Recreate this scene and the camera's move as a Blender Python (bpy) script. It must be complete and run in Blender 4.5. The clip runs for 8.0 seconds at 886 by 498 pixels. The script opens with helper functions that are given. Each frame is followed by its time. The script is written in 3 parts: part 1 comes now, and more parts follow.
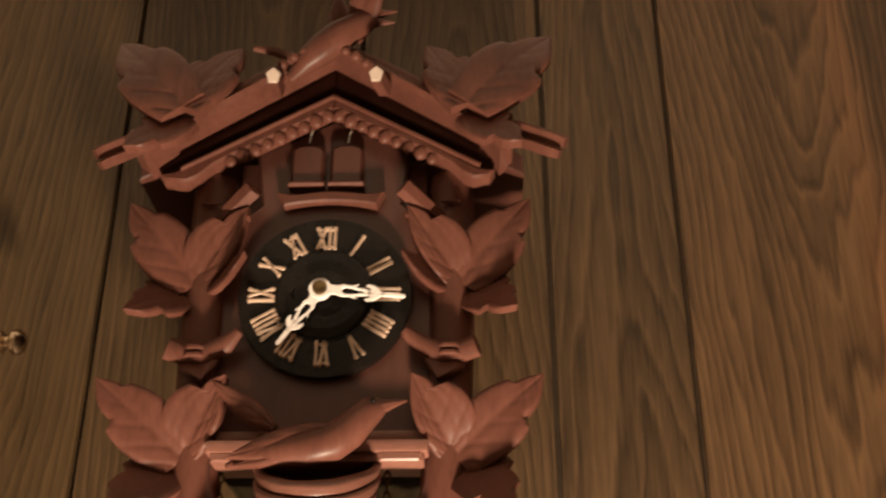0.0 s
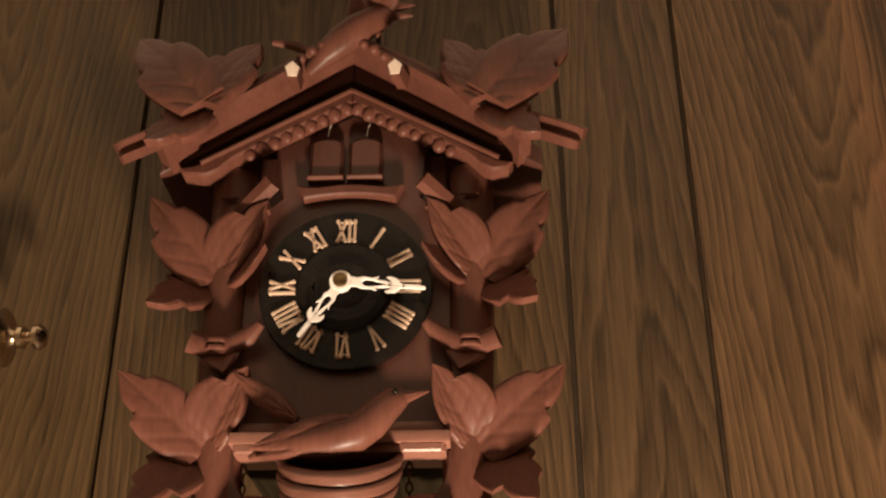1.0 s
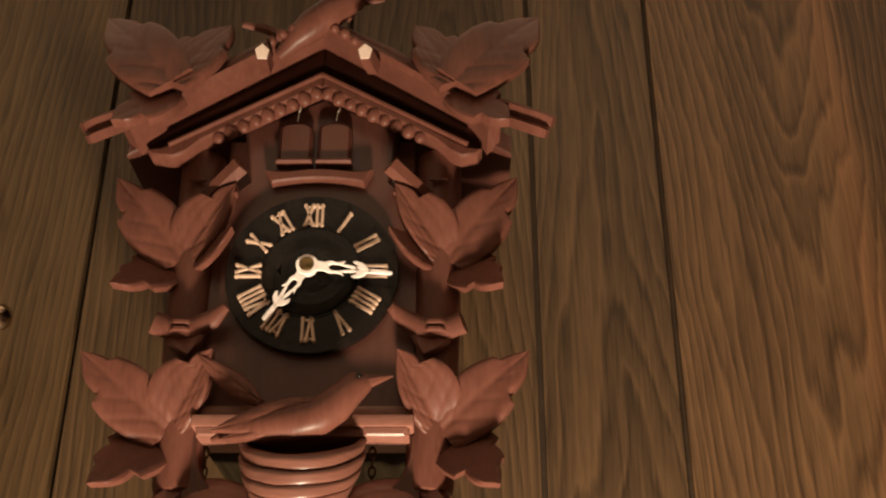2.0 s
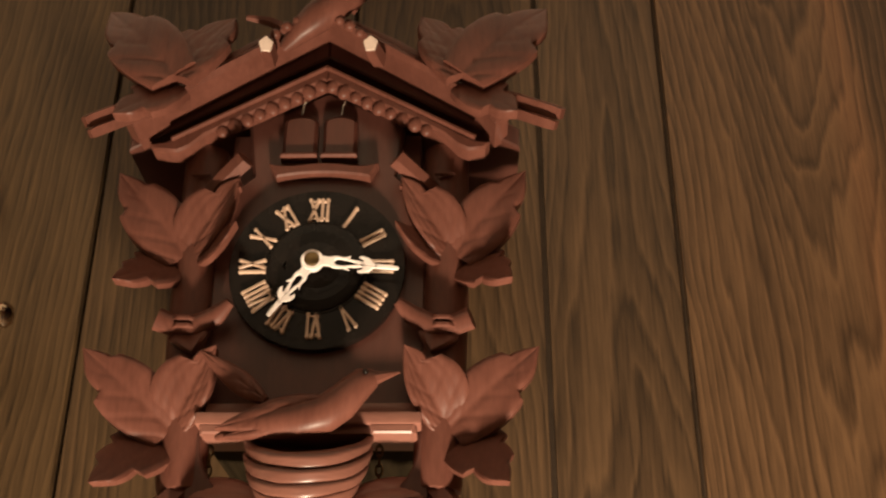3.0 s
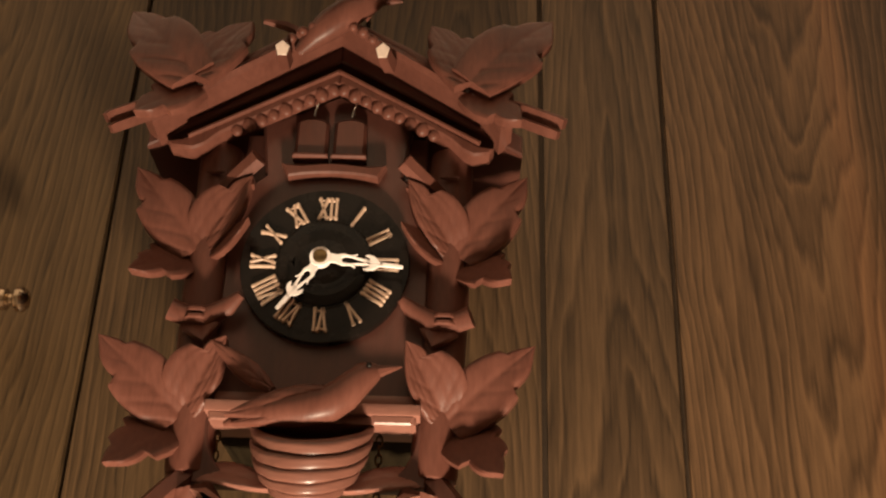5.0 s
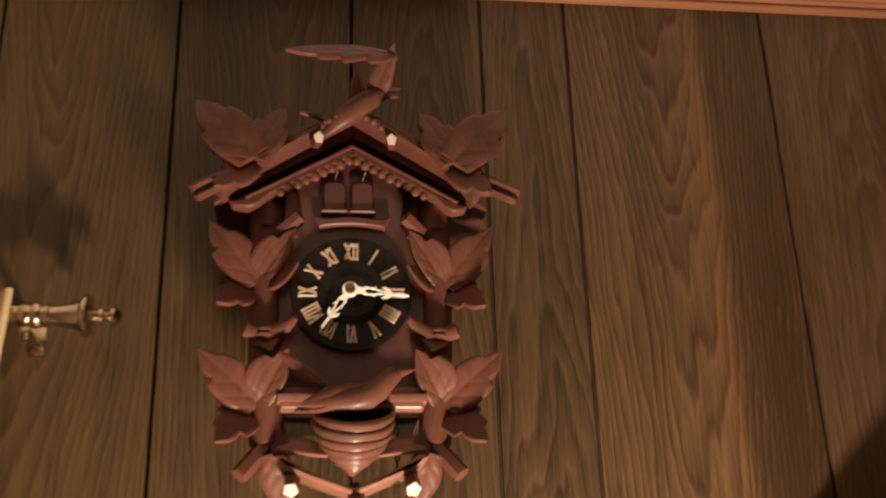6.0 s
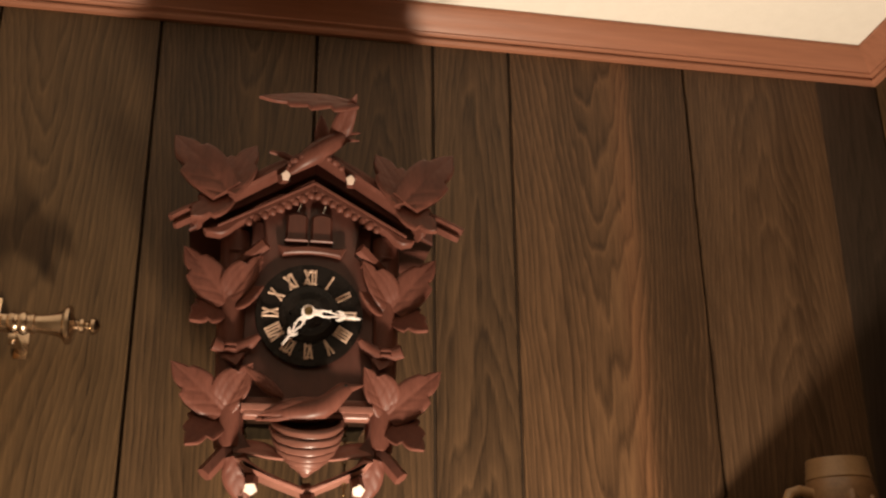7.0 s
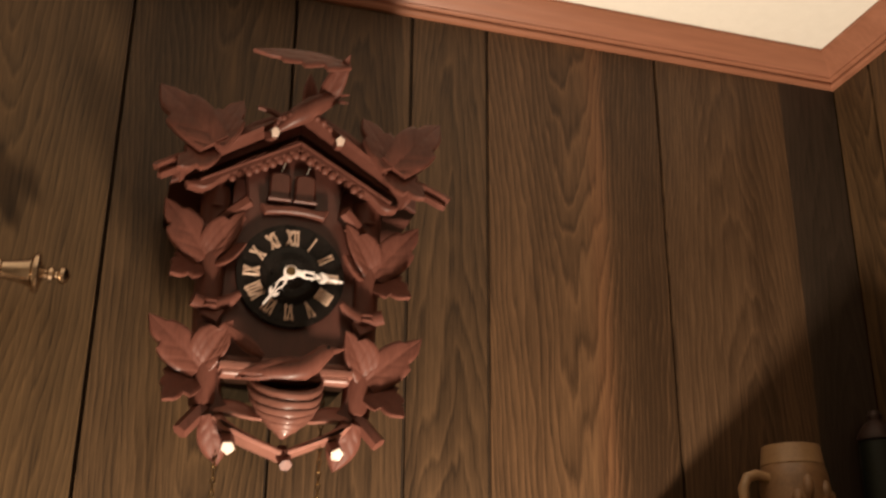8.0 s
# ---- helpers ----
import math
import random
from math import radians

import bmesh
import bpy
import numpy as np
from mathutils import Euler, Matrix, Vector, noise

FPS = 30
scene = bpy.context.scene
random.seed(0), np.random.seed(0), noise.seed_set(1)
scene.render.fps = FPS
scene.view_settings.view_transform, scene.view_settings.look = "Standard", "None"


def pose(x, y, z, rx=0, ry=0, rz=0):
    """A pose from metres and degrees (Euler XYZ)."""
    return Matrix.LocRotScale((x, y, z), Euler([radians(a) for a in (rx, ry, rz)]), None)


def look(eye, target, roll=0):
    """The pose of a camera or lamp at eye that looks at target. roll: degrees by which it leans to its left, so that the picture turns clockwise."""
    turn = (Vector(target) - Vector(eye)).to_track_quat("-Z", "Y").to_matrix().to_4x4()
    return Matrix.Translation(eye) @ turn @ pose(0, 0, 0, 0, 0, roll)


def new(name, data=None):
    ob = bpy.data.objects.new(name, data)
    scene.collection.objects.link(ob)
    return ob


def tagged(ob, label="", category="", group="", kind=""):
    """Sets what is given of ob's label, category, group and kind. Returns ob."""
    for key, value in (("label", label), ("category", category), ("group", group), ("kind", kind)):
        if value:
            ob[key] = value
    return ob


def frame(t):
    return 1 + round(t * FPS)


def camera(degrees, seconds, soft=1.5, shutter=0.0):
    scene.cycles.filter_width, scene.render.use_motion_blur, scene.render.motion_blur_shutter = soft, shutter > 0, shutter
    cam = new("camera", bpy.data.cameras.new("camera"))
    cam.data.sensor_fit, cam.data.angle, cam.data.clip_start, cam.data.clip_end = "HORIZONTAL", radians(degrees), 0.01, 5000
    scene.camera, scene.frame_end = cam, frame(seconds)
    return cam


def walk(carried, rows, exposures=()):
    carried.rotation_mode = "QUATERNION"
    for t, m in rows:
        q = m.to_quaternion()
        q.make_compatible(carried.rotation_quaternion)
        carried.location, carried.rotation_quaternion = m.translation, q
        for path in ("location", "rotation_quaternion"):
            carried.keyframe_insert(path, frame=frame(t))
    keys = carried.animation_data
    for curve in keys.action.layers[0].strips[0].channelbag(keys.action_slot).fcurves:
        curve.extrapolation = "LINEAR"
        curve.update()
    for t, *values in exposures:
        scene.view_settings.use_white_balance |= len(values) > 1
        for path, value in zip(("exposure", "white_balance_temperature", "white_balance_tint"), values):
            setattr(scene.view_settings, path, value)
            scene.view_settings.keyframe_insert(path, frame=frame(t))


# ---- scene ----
cam = camera(44.0, 8.0, soft=2.3, shutter=0.5)
PATH = [
    (0, (-0.012, 0.026, 1.721), (-0.057, 1.807, 2.63), -0.0),
    (0.2, (-0.016, 0.029, 1.719), (-0.089, 1.812, 2.621), 0.16),
    (0.5, (-0.022, 0.034, 1.717), (-0.07, 1.819, 2.618), 0.4),
    (0.7, (-0.021, 0.031, 1.716), (-0.069, 1.814, 2.605), 0.16),
    (1, (-0.02, 0.027, 1.715), (-0.077, 1.807, 2.627), -0.2),
    (1.2, (-0.02, 0.025, 1.713), (-0.072, 1.805, 2.639), 0.16),
    (1.5, (-0.019, 0.023, 1.71), (-0.062, 1.801, 2.625), 0.7),
    (1.7, (-0.017, 0.025, 1.711), (-0.034, 1.812, 2.609), 0.2),
    (2.8, (-0.013, 0.036, 1.712), (-0.024, 1.822, 2.613), 0.1),
    (3, (-0.015, 0.04, 1.712), (-0.041, 1.824, 2.615), 0.1),
    (3.2, (-0.018, 0.042, 1.711), (-0.057, 1.828, 2.613), 0.34),
    (3.5, (-0.022, 0.046, 1.709), (-0.064, 1.834, 2.605), 0.7),
    (3.7, (-0.024, 0.046, 1.708), (-0.067, 1.835, 2.601), 0.7),
    (4, (-0.027, 0.046, 1.706), (-0.065, 1.837, 2.595), 0.7),
    (4.2, (-0.025, 0.042, 1.708), (-0.07, 1.833, 2.581), 0.74),
    (4.5, (-0.023, 0.036, 1.71), (-0.059, 1.826, 2.601), 0.8),
    (4.7, (-0.017, 0.03, 1.709), (-0.056, 1.816, 2.609), 1.4),
    (5.8, (-0.085, -0.177, 1.672), (0.041, 1.647, 2.481), 0.4),
    (5.9, (-0.111, -0.226, 1.67), (0.067, 1.604, 2.45), -0.7),
    (6, (-0.137, -0.274, 1.669), (0.109, 1.561, 2.424), -1.8),
    (6.1, (-0.148, -0.309, 1.671), (0.102, 1.527, 2.391), -1.75),
    (6.2, (-0.16, -0.344, 1.673), (0.132, 1.492, 2.411), -1.7),
    (6.3, (-0.163, -0.363, 1.67), (0.147, 1.467, 2.447), -1.57),
    (6.4, (-0.167, -0.382, 1.667), (0.161, 1.442, 2.439), -1.43),
    (6.5, (-0.17, -0.401, 1.664), (0.178, 1.417, 2.422), -1.3),
    (6.7, (-0.166, -0.402, 1.662), (0.16, 1.419, 2.415), -1.02),
    (7, (-0.161, -0.403, 1.658), (0.189, 1.423, 2.396), -0.6),
    (7.2, (-0.171, -0.402, 1.659), (0.205, 1.418, 2.403), -0.56),
    (7.5, (-0.185, -0.401, 1.66), (0.232, 1.41, 2.401), -0.5),
    (7.7, (-0.208, -0.387, 1.649), (0.277, 1.412, 2.429), -0.1),
    (7.8, (-0.219, -0.38, 1.644), (0.29, 1.414, 2.407), 0.1),
    (8, (-0.242, -0.366, 1.633), (0.292, 1.416, 2.368), 0.5),
]
walk(cam, [(t, look(eye, target, roll)) for t, eye, target, roll in PATH],
     [(0, 0.0, 6500, 10), (6.0, 0.0, 6500, 10), (6.8, 0.0, 6250, 12), (8, 0.0, 6150, 12)])

# ---- light: one warm lamp below the clock, a dim room round it ----
scene.view_settings.exposure = 0.0
world = bpy.data.worlds.new("world")
scene.world = world
world.use_nodes = True
world.node_tree.nodes["Background"].inputs[0].default_value = (1.0, 0.72, 0.45, 1)
world.node_tree.nodes["Background"].inputs[1].default_value = 0.01
bulb_data = bpy.data.lights.new("lamp_bulb", "POINT")
bulb_data.energy, bulb_data.color, bulb_data.shadow_soft_size = 82.0, (1.0, 0.80, 0.57), 0.042
bulb = new("lamp_bulb", bulb_data)
bulb.location = (0.008, 0.350, 1.22)

WALL, CEIL, RIGHT = 0.735, 2.417, 0.640    # back wall's face (y), ceiling (z), right wall's face (x)
XC, ZC = -0.0975, 2.0                      # the clock's middle on the wall


# ---- materials ----
def shader(name, rough=0.5, metal=0.0, coat=0.0, spec=0.5):
    m = bpy.data.materials.new(name)
    m.use_nodes = True
    nt = m.node_tree
    b = nt.nodes["Principled BSDF"]
    b.inputs["Roughness"].default_value, b.inputs["Metallic"].default_value = rough, metal
    b.inputs["Coat Weight"].default_value, b.inputs["Specular IOR Level"].default_value = coat, spec
    b.inputs["Coat Roughness"].default_value = 0.25
    return m, nt, b


def node(nt, kind, **inputs):
    n = nt.nodes.new(kind)
    for key, value in inputs.items():
        n.inputs[key.replace("_", " ")].default_value = value
    return n


def math_node(nt, op, a, b=None):
    n = nt.nodes.new("ShaderNodeMath")
    n.operation = op
    for slot, v in enumerate((a, b)):
        if v is None:
            continue
        if isinstance(v, (int, float)):
            n.inputs[slot].default_value = v
        else:
            nt.links.new(v, n.inputs[slot])
    return n.outputs[0]


def ramp(nt, fac, stops):
    r = nt.nodes.new("ShaderNodeValToRGB")
    while len(r.color_ramp.elements) < len(stops):
        r.color_ramp.elements.new(0.5)
    for e, (pos, col) in zip(r.color_ramp.elements, stops):
        e.position, e.color = pos, (*col, 1)
    nt.links.new(fac, r.inputs[0])
    return r.outputs[0]


def plain(name, dark, light, rough=0.5, metal=0.0, coat=0.0, scale=40.0, stretch=(1, 1, 1), bump=0.1, spec=0.5):
    """Two tones mixed by noise at two scales, with a fine relief and uneven gloss."""
    m, nt, b = shader(name, rough, metal, coat, spec)
    co = nt.nodes.new("ShaderNodeTexCoord")
    mp = nt.nodes.new("ShaderNodeMapping")
    mp.inputs["Scale"].default_value = stretch
    nt.links.new(co.outputs["Object"], mp.inputs[0])
    n1 = node(nt, "ShaderNodeTexNoise", Scale=scale, Detail=6.0, Roughness=0.6)
    n2 = node(nt, "ShaderNodeTexNoise", Scale=scale * 7, Detail=4.0)
    nt.links.new(mp.outputs[0], n1.inputs["Vector"])
    nt.links.new(mp.outputs[0], n2.inputs["Vector"])
    mix = math_node(nt, "ADD", math_node(nt, "MULTIPLY", n1.outputs[0], 0.65), math_node(nt, "MULTIPLY", n2.outputs[0], 0.35))
    nt.links.new(ramp(nt, mix, ((0.3, dark), (0.7, light))), b.inputs["Base Color"])
    bp = node(nt, "ShaderNodeBump", Strength=bump, Distance=0.001)
    nt.links.new(mix, bp.inputs["Height"])
    nt.links.new(bp.outputs[0], b.inputs["Normal"])
    rr = math_node(nt, "ADD", math_node(nt, "MULTIPLY", n1.outputs[0], 0.25), rough - 0.12)
    nt.links.new(rr, b.inputs["Roughness"])
    return m


def panelling(name, dark, light, figure=0.16, heart=None, tips=None, centre=None):
    """Stained plank with nested cathedral figure, pores and a tone of its own per plank."""
    m, nt, b = shader(name, 0.5, spec=0.25)
    co = nt.nodes.new("ShaderNodeTexCoord")
    info = nt.nodes.new("ShaderNodeObjectInfo")
    sep = nt.nodes.new("ShaderNodeSeparateXYZ")
    nt.links.new(co.outputs["Object"], sep.inputs[0])
    x, z = sep.outputs[0], sep.outputs[2]
    rnd = info.outputs["Random"]
    off = math_node(nt, "MULTIPLY", rnd, 37.0)
    cmb = nt.nodes.new("ShaderNodeCombineXYZ")
    nt.links.new(math_node(nt, "ADD", math_node(nt, "MULTIPLY", x, 9.0), off), cmb.inputs[0])
    nt.links.new(math_node(nt, "MULTIPLY", z, 1.7), cmb.inputs[2])
    warp = node(nt, "ShaderNodeTexNoise", Scale=1.0, Detail=3.0, Roughness=0.5)
    nt.links.new(cmb.outputs[0], warp.inputs["Vector"])
    cmbf = nt.nodes.new("ShaderNodeCombineXYZ")
    nt.links.new(math_node(nt, "ADD", math_node(nt, "MULTIPLY", x, 160.0), off), cmbf.inputs[0])
    nt.links.new(math_node(nt, "MULTIPLY", z, 16.0), cmbf.inputs[2])
    fine = node(nt, "ShaderNodeTexNoise", Scale=1.0, Detail=3.0)
    nt.links.new(cmbf.outputs[0], fine.inputs["Vector"])
    # contours of a x^2 + b z + warp: nested arches, up or down by plank
    arch = math_node(nt, "MULTIPLY", math_node(nt, "POWER", math_node(nt, "ABSOLUTE", math_node(nt, "ADD", x, math_node(nt, "MULTIPLY", math_node(nt, "SUBTRACT", rnd, 0.5), 0.05) if centre is None else -centre)), 1.5), 50.0)
    side = -1.0 if tips == "down" else 1.0 if tips == "up" else math_node(nt, "SUBTRACT", math_node(nt, "MULTIPLY", math_node(nt, "GREATER_THAN", math_node(nt, "FRACT", math_node(nt, "MULTIPLY", rnd, 7.31)), 0.5), 2.0), 1.0)
    field = math_node(nt, "ADD", math_node(nt, "ADD", arch, math_node(nt, "MULTIPLY", math_node(nt, "MULTIPLY", z, side), 1.55)), math_node(nt, "ADD", math_node(nt, "MULTIPLY", warp.outputs[0], 1.5), math_node(nt, "MULTIPLY", fine.outputs[0], 0.10)))
    rings = math_node(nt, "FRACT", math_node(nt, "MULTIPLY", field, 7.2))
    grain = ramp(nt, rings, ((0.0, (0.12, 0.12, 0.12)), (0.12, (0.50, 0.50, 0.50)), (0.22, (1.0, 1.0, 1.0)), (0.42, (0.62, 0.62, 0.62)), (0.82, (0.46, 0.46, 0.46)), (1.0, (0.12, 0.12, 0.12))))
    cmb2 = nt.nodes.new("ShaderNodeCombineXYZ")
    nt.links.new(math_node(nt, "ADD", math_node(nt, "MULTIPLY", x, 420.0), off), cmb2.inputs[0])
    nt.links.new(math_node(nt, "MULTIPLY", z, 14.0), cmb2.inputs[2])
    pores = node(nt, "ShaderNodeTexNoise", Scale=1.0, Detail=4.0, Roughness=0.7)
    nt.links.new(cmb2.outputs[0], pores.inputs["Vector"])
    cmb3 = nt.nodes.new("ShaderNodeCombineXYZ")
    nt.links.new(math_node(nt, "ADD", math_node(nt, "MULTIPLY", x, 30.0), off), cmb3.inputs[0])
    nt.links.new(math_node(nt, "MULTIPLY", z, 1.2), cmb3.inputs[2])
    streak = node(nt, "ShaderNodeTexNoise", Scale=1.0, Detail=2.0)
    nt.links.new(cmb3.outputs[0], streak.inputs["Vector"])
    tone = math_node(nt, "ADD", math_node(nt, "MULTIPLY", grain, figure), math_node(nt, "MULTIPLY", math_node(nt, "SUBTRACT", pores.outputs[0], 0.24), 0.75))
    tone = math_node(nt, "ADD", tone, math_node(nt, "MULTIPLY", math_node(nt, "SUBTRACT", streak.outputs[0], 0.5), 0.5))
    tone = math_node(nt, "ADD", tone, math_node(nt, "MULTIPLY", math_node(nt, "SUBTRACT", rnd, 0.5), 0.16))
    if heart is not None:
        # beyond the heartwood the plank runs into a darker strip
        away = math_node(nt, "ADD", math_node(nt, "SUBTRACT", x, heart), math_node(nt, "MULTIPLY", math_node(nt, "SUBTRACT", warp.outputs[0], 0.5), 0.012))
        strip = math_node(nt, "MINIMUM", math_node(nt, "MAXIMUM", math_node(nt, "DIVIDE", math_node(nt, "SUBTRACT", away, 0.004), 0.022), 0.0), 1.0)
        tone = math_node(nt, "SUBTRACT", tone, math_node(nt, "MULTIPLY", strip, 0.19))
    mid = tuple((a + c) / 2 for a, c in zip(dark, light))
    colour = ramp(nt, tone, ((0.12, dark), (0.42, mid), (0.8, light)))
    if heart is not None:
        # a paler, redder band of heartwood along the plank
        band = math_node(nt, "DIVIDE", 0.6, math_node(nt, "ADD", math_node(nt, "POWER", math_node(nt, "ABSOLUTE", math_node(nt, "DIVIDE", away, 0.011)), 3.0), 1.0))
        red = ramp(nt, tone, ((0.12, (dark[0] * 1.9, dark[1] * 1.6, dark[2] * 1.5)), (0.8, (light[0] * 1.5, light[1] * 1.3, light[2] * 1.25))))
        mix = nt.nodes.new("ShaderNodeMix")
        mix.data_type = "RGBA"
        nt.links.new(band, mix.inputs[0])
        nt.links.new(colour, mix.inputs[6])
        nt.links.new(red, mix.inputs[7])
        colour = mix.outputs[2]
    nt.links.new(colour, b.inputs["Base Color"])
    bp = node(nt, "ShaderNodeBump", Strength=0.25, Distance=0.0006)
    nt.links.new(tone, bp.inputs["Height"])
    nt.links.new(bp.outputs[0], b.inputs["Normal"])
    return m


M_PANEL = panelling("stained_panelling", (0.0250, 0.0140, 0.0062), (0.125, 0.0705, 0.0315), 0.28)
M_PANEL_LEFT = panelling("olive_stained_panelling", (0.0200, 0.0113, 0.0048), (0.104, 0.0597, 0.0256), 0.32, None, "down", -0.032)
M_PANEL_WARM = panelling("warm_stained_panelling", (0.0325, 0.0172, 0.0081), (0.153, 0.0824, 0.0390), 0.37, 0.026, "down", -0.012)
M_PANEL_MID = panelling("brown_stained_panelling", (0.0235, 0.0132, 0.0063), (0.118, 0.0662, 0.0315), 0.31, None, "up", 0.006)
M_PANEL_SOFT = panelling("soft_grained_panelling", (0.0390, 0.0212, 0.0107), (0.160, 0.0915, 0.0465), 0.22, None, "up", 0.01)
# darker copy of the plank tones, for the last strip before the corner
M_PANEL_DARK = panelling("darker_end_panelling", (0.019, 0.0128, 0.0084), (0.064, 0.042, 0.028), 0.2)
M_GROOVE = plain("dark_groove", (0.020, 0.013, 0.008), (0.034, 0.022, 0.014), 0.9, spec=0.1)
M_TRIM = plain("reddish_trim_wood", (0.20, 0.080, 0.044), (0.31, 0.130, 0.074), 0.42, scale=9, stretch=(0.25, 4, 4), bump=0.05)
M_CEIL = plain("white_ceiling_paint", (0.70, 0.66, 0.59), (0.76, 0.72, 0.65), 0.85, scale=60, bump=0.2)
# assumed tones of unseen walls and floor, set light so they bounce fill
M_ROOM = plain("unseen_room_bounce_paint", (0.46, 0.40, 0.32), (0.54, 0.48, 0.40), 0.8, scale=6)
M_FLOOR = plain("tan_carpet", (0.26, 0.20, 0.14), (0.36, 0.29, 0.21), 0.9, scale=90, bump=0.4)
M_CARVED = plain("carved_walnut_lacquer", (0.070, 0.0256, 0.0180), (0.122, 0.0458, 0.0328), 0.40, coat=0.02, spec=0.13, scale=30, stretch=(2.2, 1, 0.6), bump=0.28)
M_RAIL = plain("pinkish_rail_wood", (0.140, 0.059, 0.044), (0.220, 0.097, 0.073), 0.34, coat=0.08, spec=0.26, scale=30, stretch=(0.6, 1, 3), bump=0.25)
M_NEST = plain("turned_red_brown_wood", (0.088, 0.036, 0.026), (0.150, 0.062, 0.045), 0.36, coat=0.10, spec=0.28, scale=26, stretch=(0.6, 0.6, 5), bump=0.35)
M_CASE = plain("dark_case_wood", (0.050, 0.0184, 0.0132), (0.083, 0.0302, 0.0220), 0.38, coat=0.1, spec=0.3, scale=26, stretch=(2.5, 1, 0.5), bump=0.15)
M_DOOR = plain("red_brown_door_stain", (0.056, 0.0180, 0.0120), (0.090, 0.0300, 0.0200), 0.40, coat=0.1, spec=0.3, scale=40, stretch=(2.5, 1, 0.5), bump=0.2)
M_DARK = plain("black_brown_stain", (0.018, 0.0095, 0.0075), (0.036, 0.0175, 0.0135), 0.5, spec=0.25, scale=30, bump=0.15)
M_RAW = plain("pale_cut_wood", (0.42, 0.32, 0.265), (0.60, 0.48, 0.41), 0.6, scale=120, bump=0.2)
M_PLY = plain("dark_bare_plywood", (0.0030, 0.0020, 0.0010), (0.015, 0.0102, 0.0050), 0.8, scale=26, stretch=(9, 0.3, 1), bump=0.3, spec=0.03)
M_BLACK = plain("black_dial_lacquer", (0.005, 0.0036, 0.003), (0.011, 0.0075, 0.006), 0.26, spec=0.16, scale=60, bump=0.04)
M_BONE = plain("bone_plastic", (0.78, 0.69, 0.66), (0.89, 0.81, 0.78), 0.38, scale=160, bump=0.06)
M_NUMERAL = plain("aged_bone_numerals", (0.37, 0.245, 0.175), (0.52, 0.365, 0.27), 0.42, scale=160, bump=0.08)
M_BRASS = plain("polished_brass", (0.42, 0.31, 0.21), (0.58, 0.45, 0.32), 0.20, metal=1.0, scale=50, bump=0.05)
M_CHAIN = plain("tarnished_chain", (0.10, 0.065, 0.03), (0.22, 0.15, 0.07), 0.4, metal=1.0, scale=200)
M_WIRE = plain("steel_wire", (0.45, 0.43, 0.40), (0.6, 0.57, 0.53), 0.25, metal=1.0, scale=200)
M_CLOTH = plain("cream_curtain_cloth", (0.60, 0.44, 0.26), (0.76, 0.60, 0.40), 0.85, scale=220, bump=0.5)
M_STONE = plain("tan_salt_glaze", (0.15, 0.080, 0.035), (0.28, 0.160, 0.074), 0.42, coat=0.2, scale=45, bump=0.35)
M_STONE_RIM = plain("pale_stein_rim", (0.26, 0.155, 0.072), (0.37, 0.235, 0.120), 0.4, coat=0.2, scale=45, bump=0.2)
M_GREEN = plain("dark_green_glaze", (0.006, 0.0075, 0.005), (0.012, 0.014, 0.009), 0.5, spec=0.2, scale=30)
M_CABINET = plain("dark_cabinet_wood", (0.05, 0.025, 0.012), (0.10, 0.05, 0.025), 0.4, scale=12, stretch=(3, 3, 0.3))


# ---- mesh helpers ----
def link(name, bm, material, parent=None, label="", smooth=38):
    me = bpy.data.meshes.new(name)
    bmesh.ops.recalc_face_normals(bm, faces=bm.faces)
    bm.to_mesh(me)
    bm.free()
    me.materials.append(material)
    if smooth:
        for p in me.polygons:
            p.use_smooth = True
        me.set_sharp_from_angle(angle=radians(smooth))
    ob = new(name, me)
    if parent:
        ob.parent = parent
    if label:
        ob["label"] = label
    return ob


part = link


def box(bm, x0, x1, y0, y1, z0, z1, bevel=0.0):
    vs = [bm.verts.new(p) for p in ((x0, y0, z0), (x1, y0, z0), (x1, y1, z0), (x0, y1, z0), (x0, y0, z1), (x1, y0, z1), (x1, y1, z1), (x0, y1, z1))]
    fs = [bm.faces.new([vs[i] for i in q]) for q in ((0, 3, 2, 1), (4, 5, 6, 7), (0, 1, 5, 4), (1, 2, 6, 5), (2, 3, 7, 6), (3, 0, 4, 7))]
    if bevel:
        edges = list({e for f in fs for e in f.edges})
        bmesh.ops.bevel(bm, geom=edges, offset=bevel, segments=2, profile=0.6, affect="EDGES")


BASE = 0.19   # the clock's origin lies this far below the dial's middle


def P(u, d, w):
    """Clock coordinates: across, out from the wall, up from the dial's middle."""
    return Vector((u, -d, w + BASE))


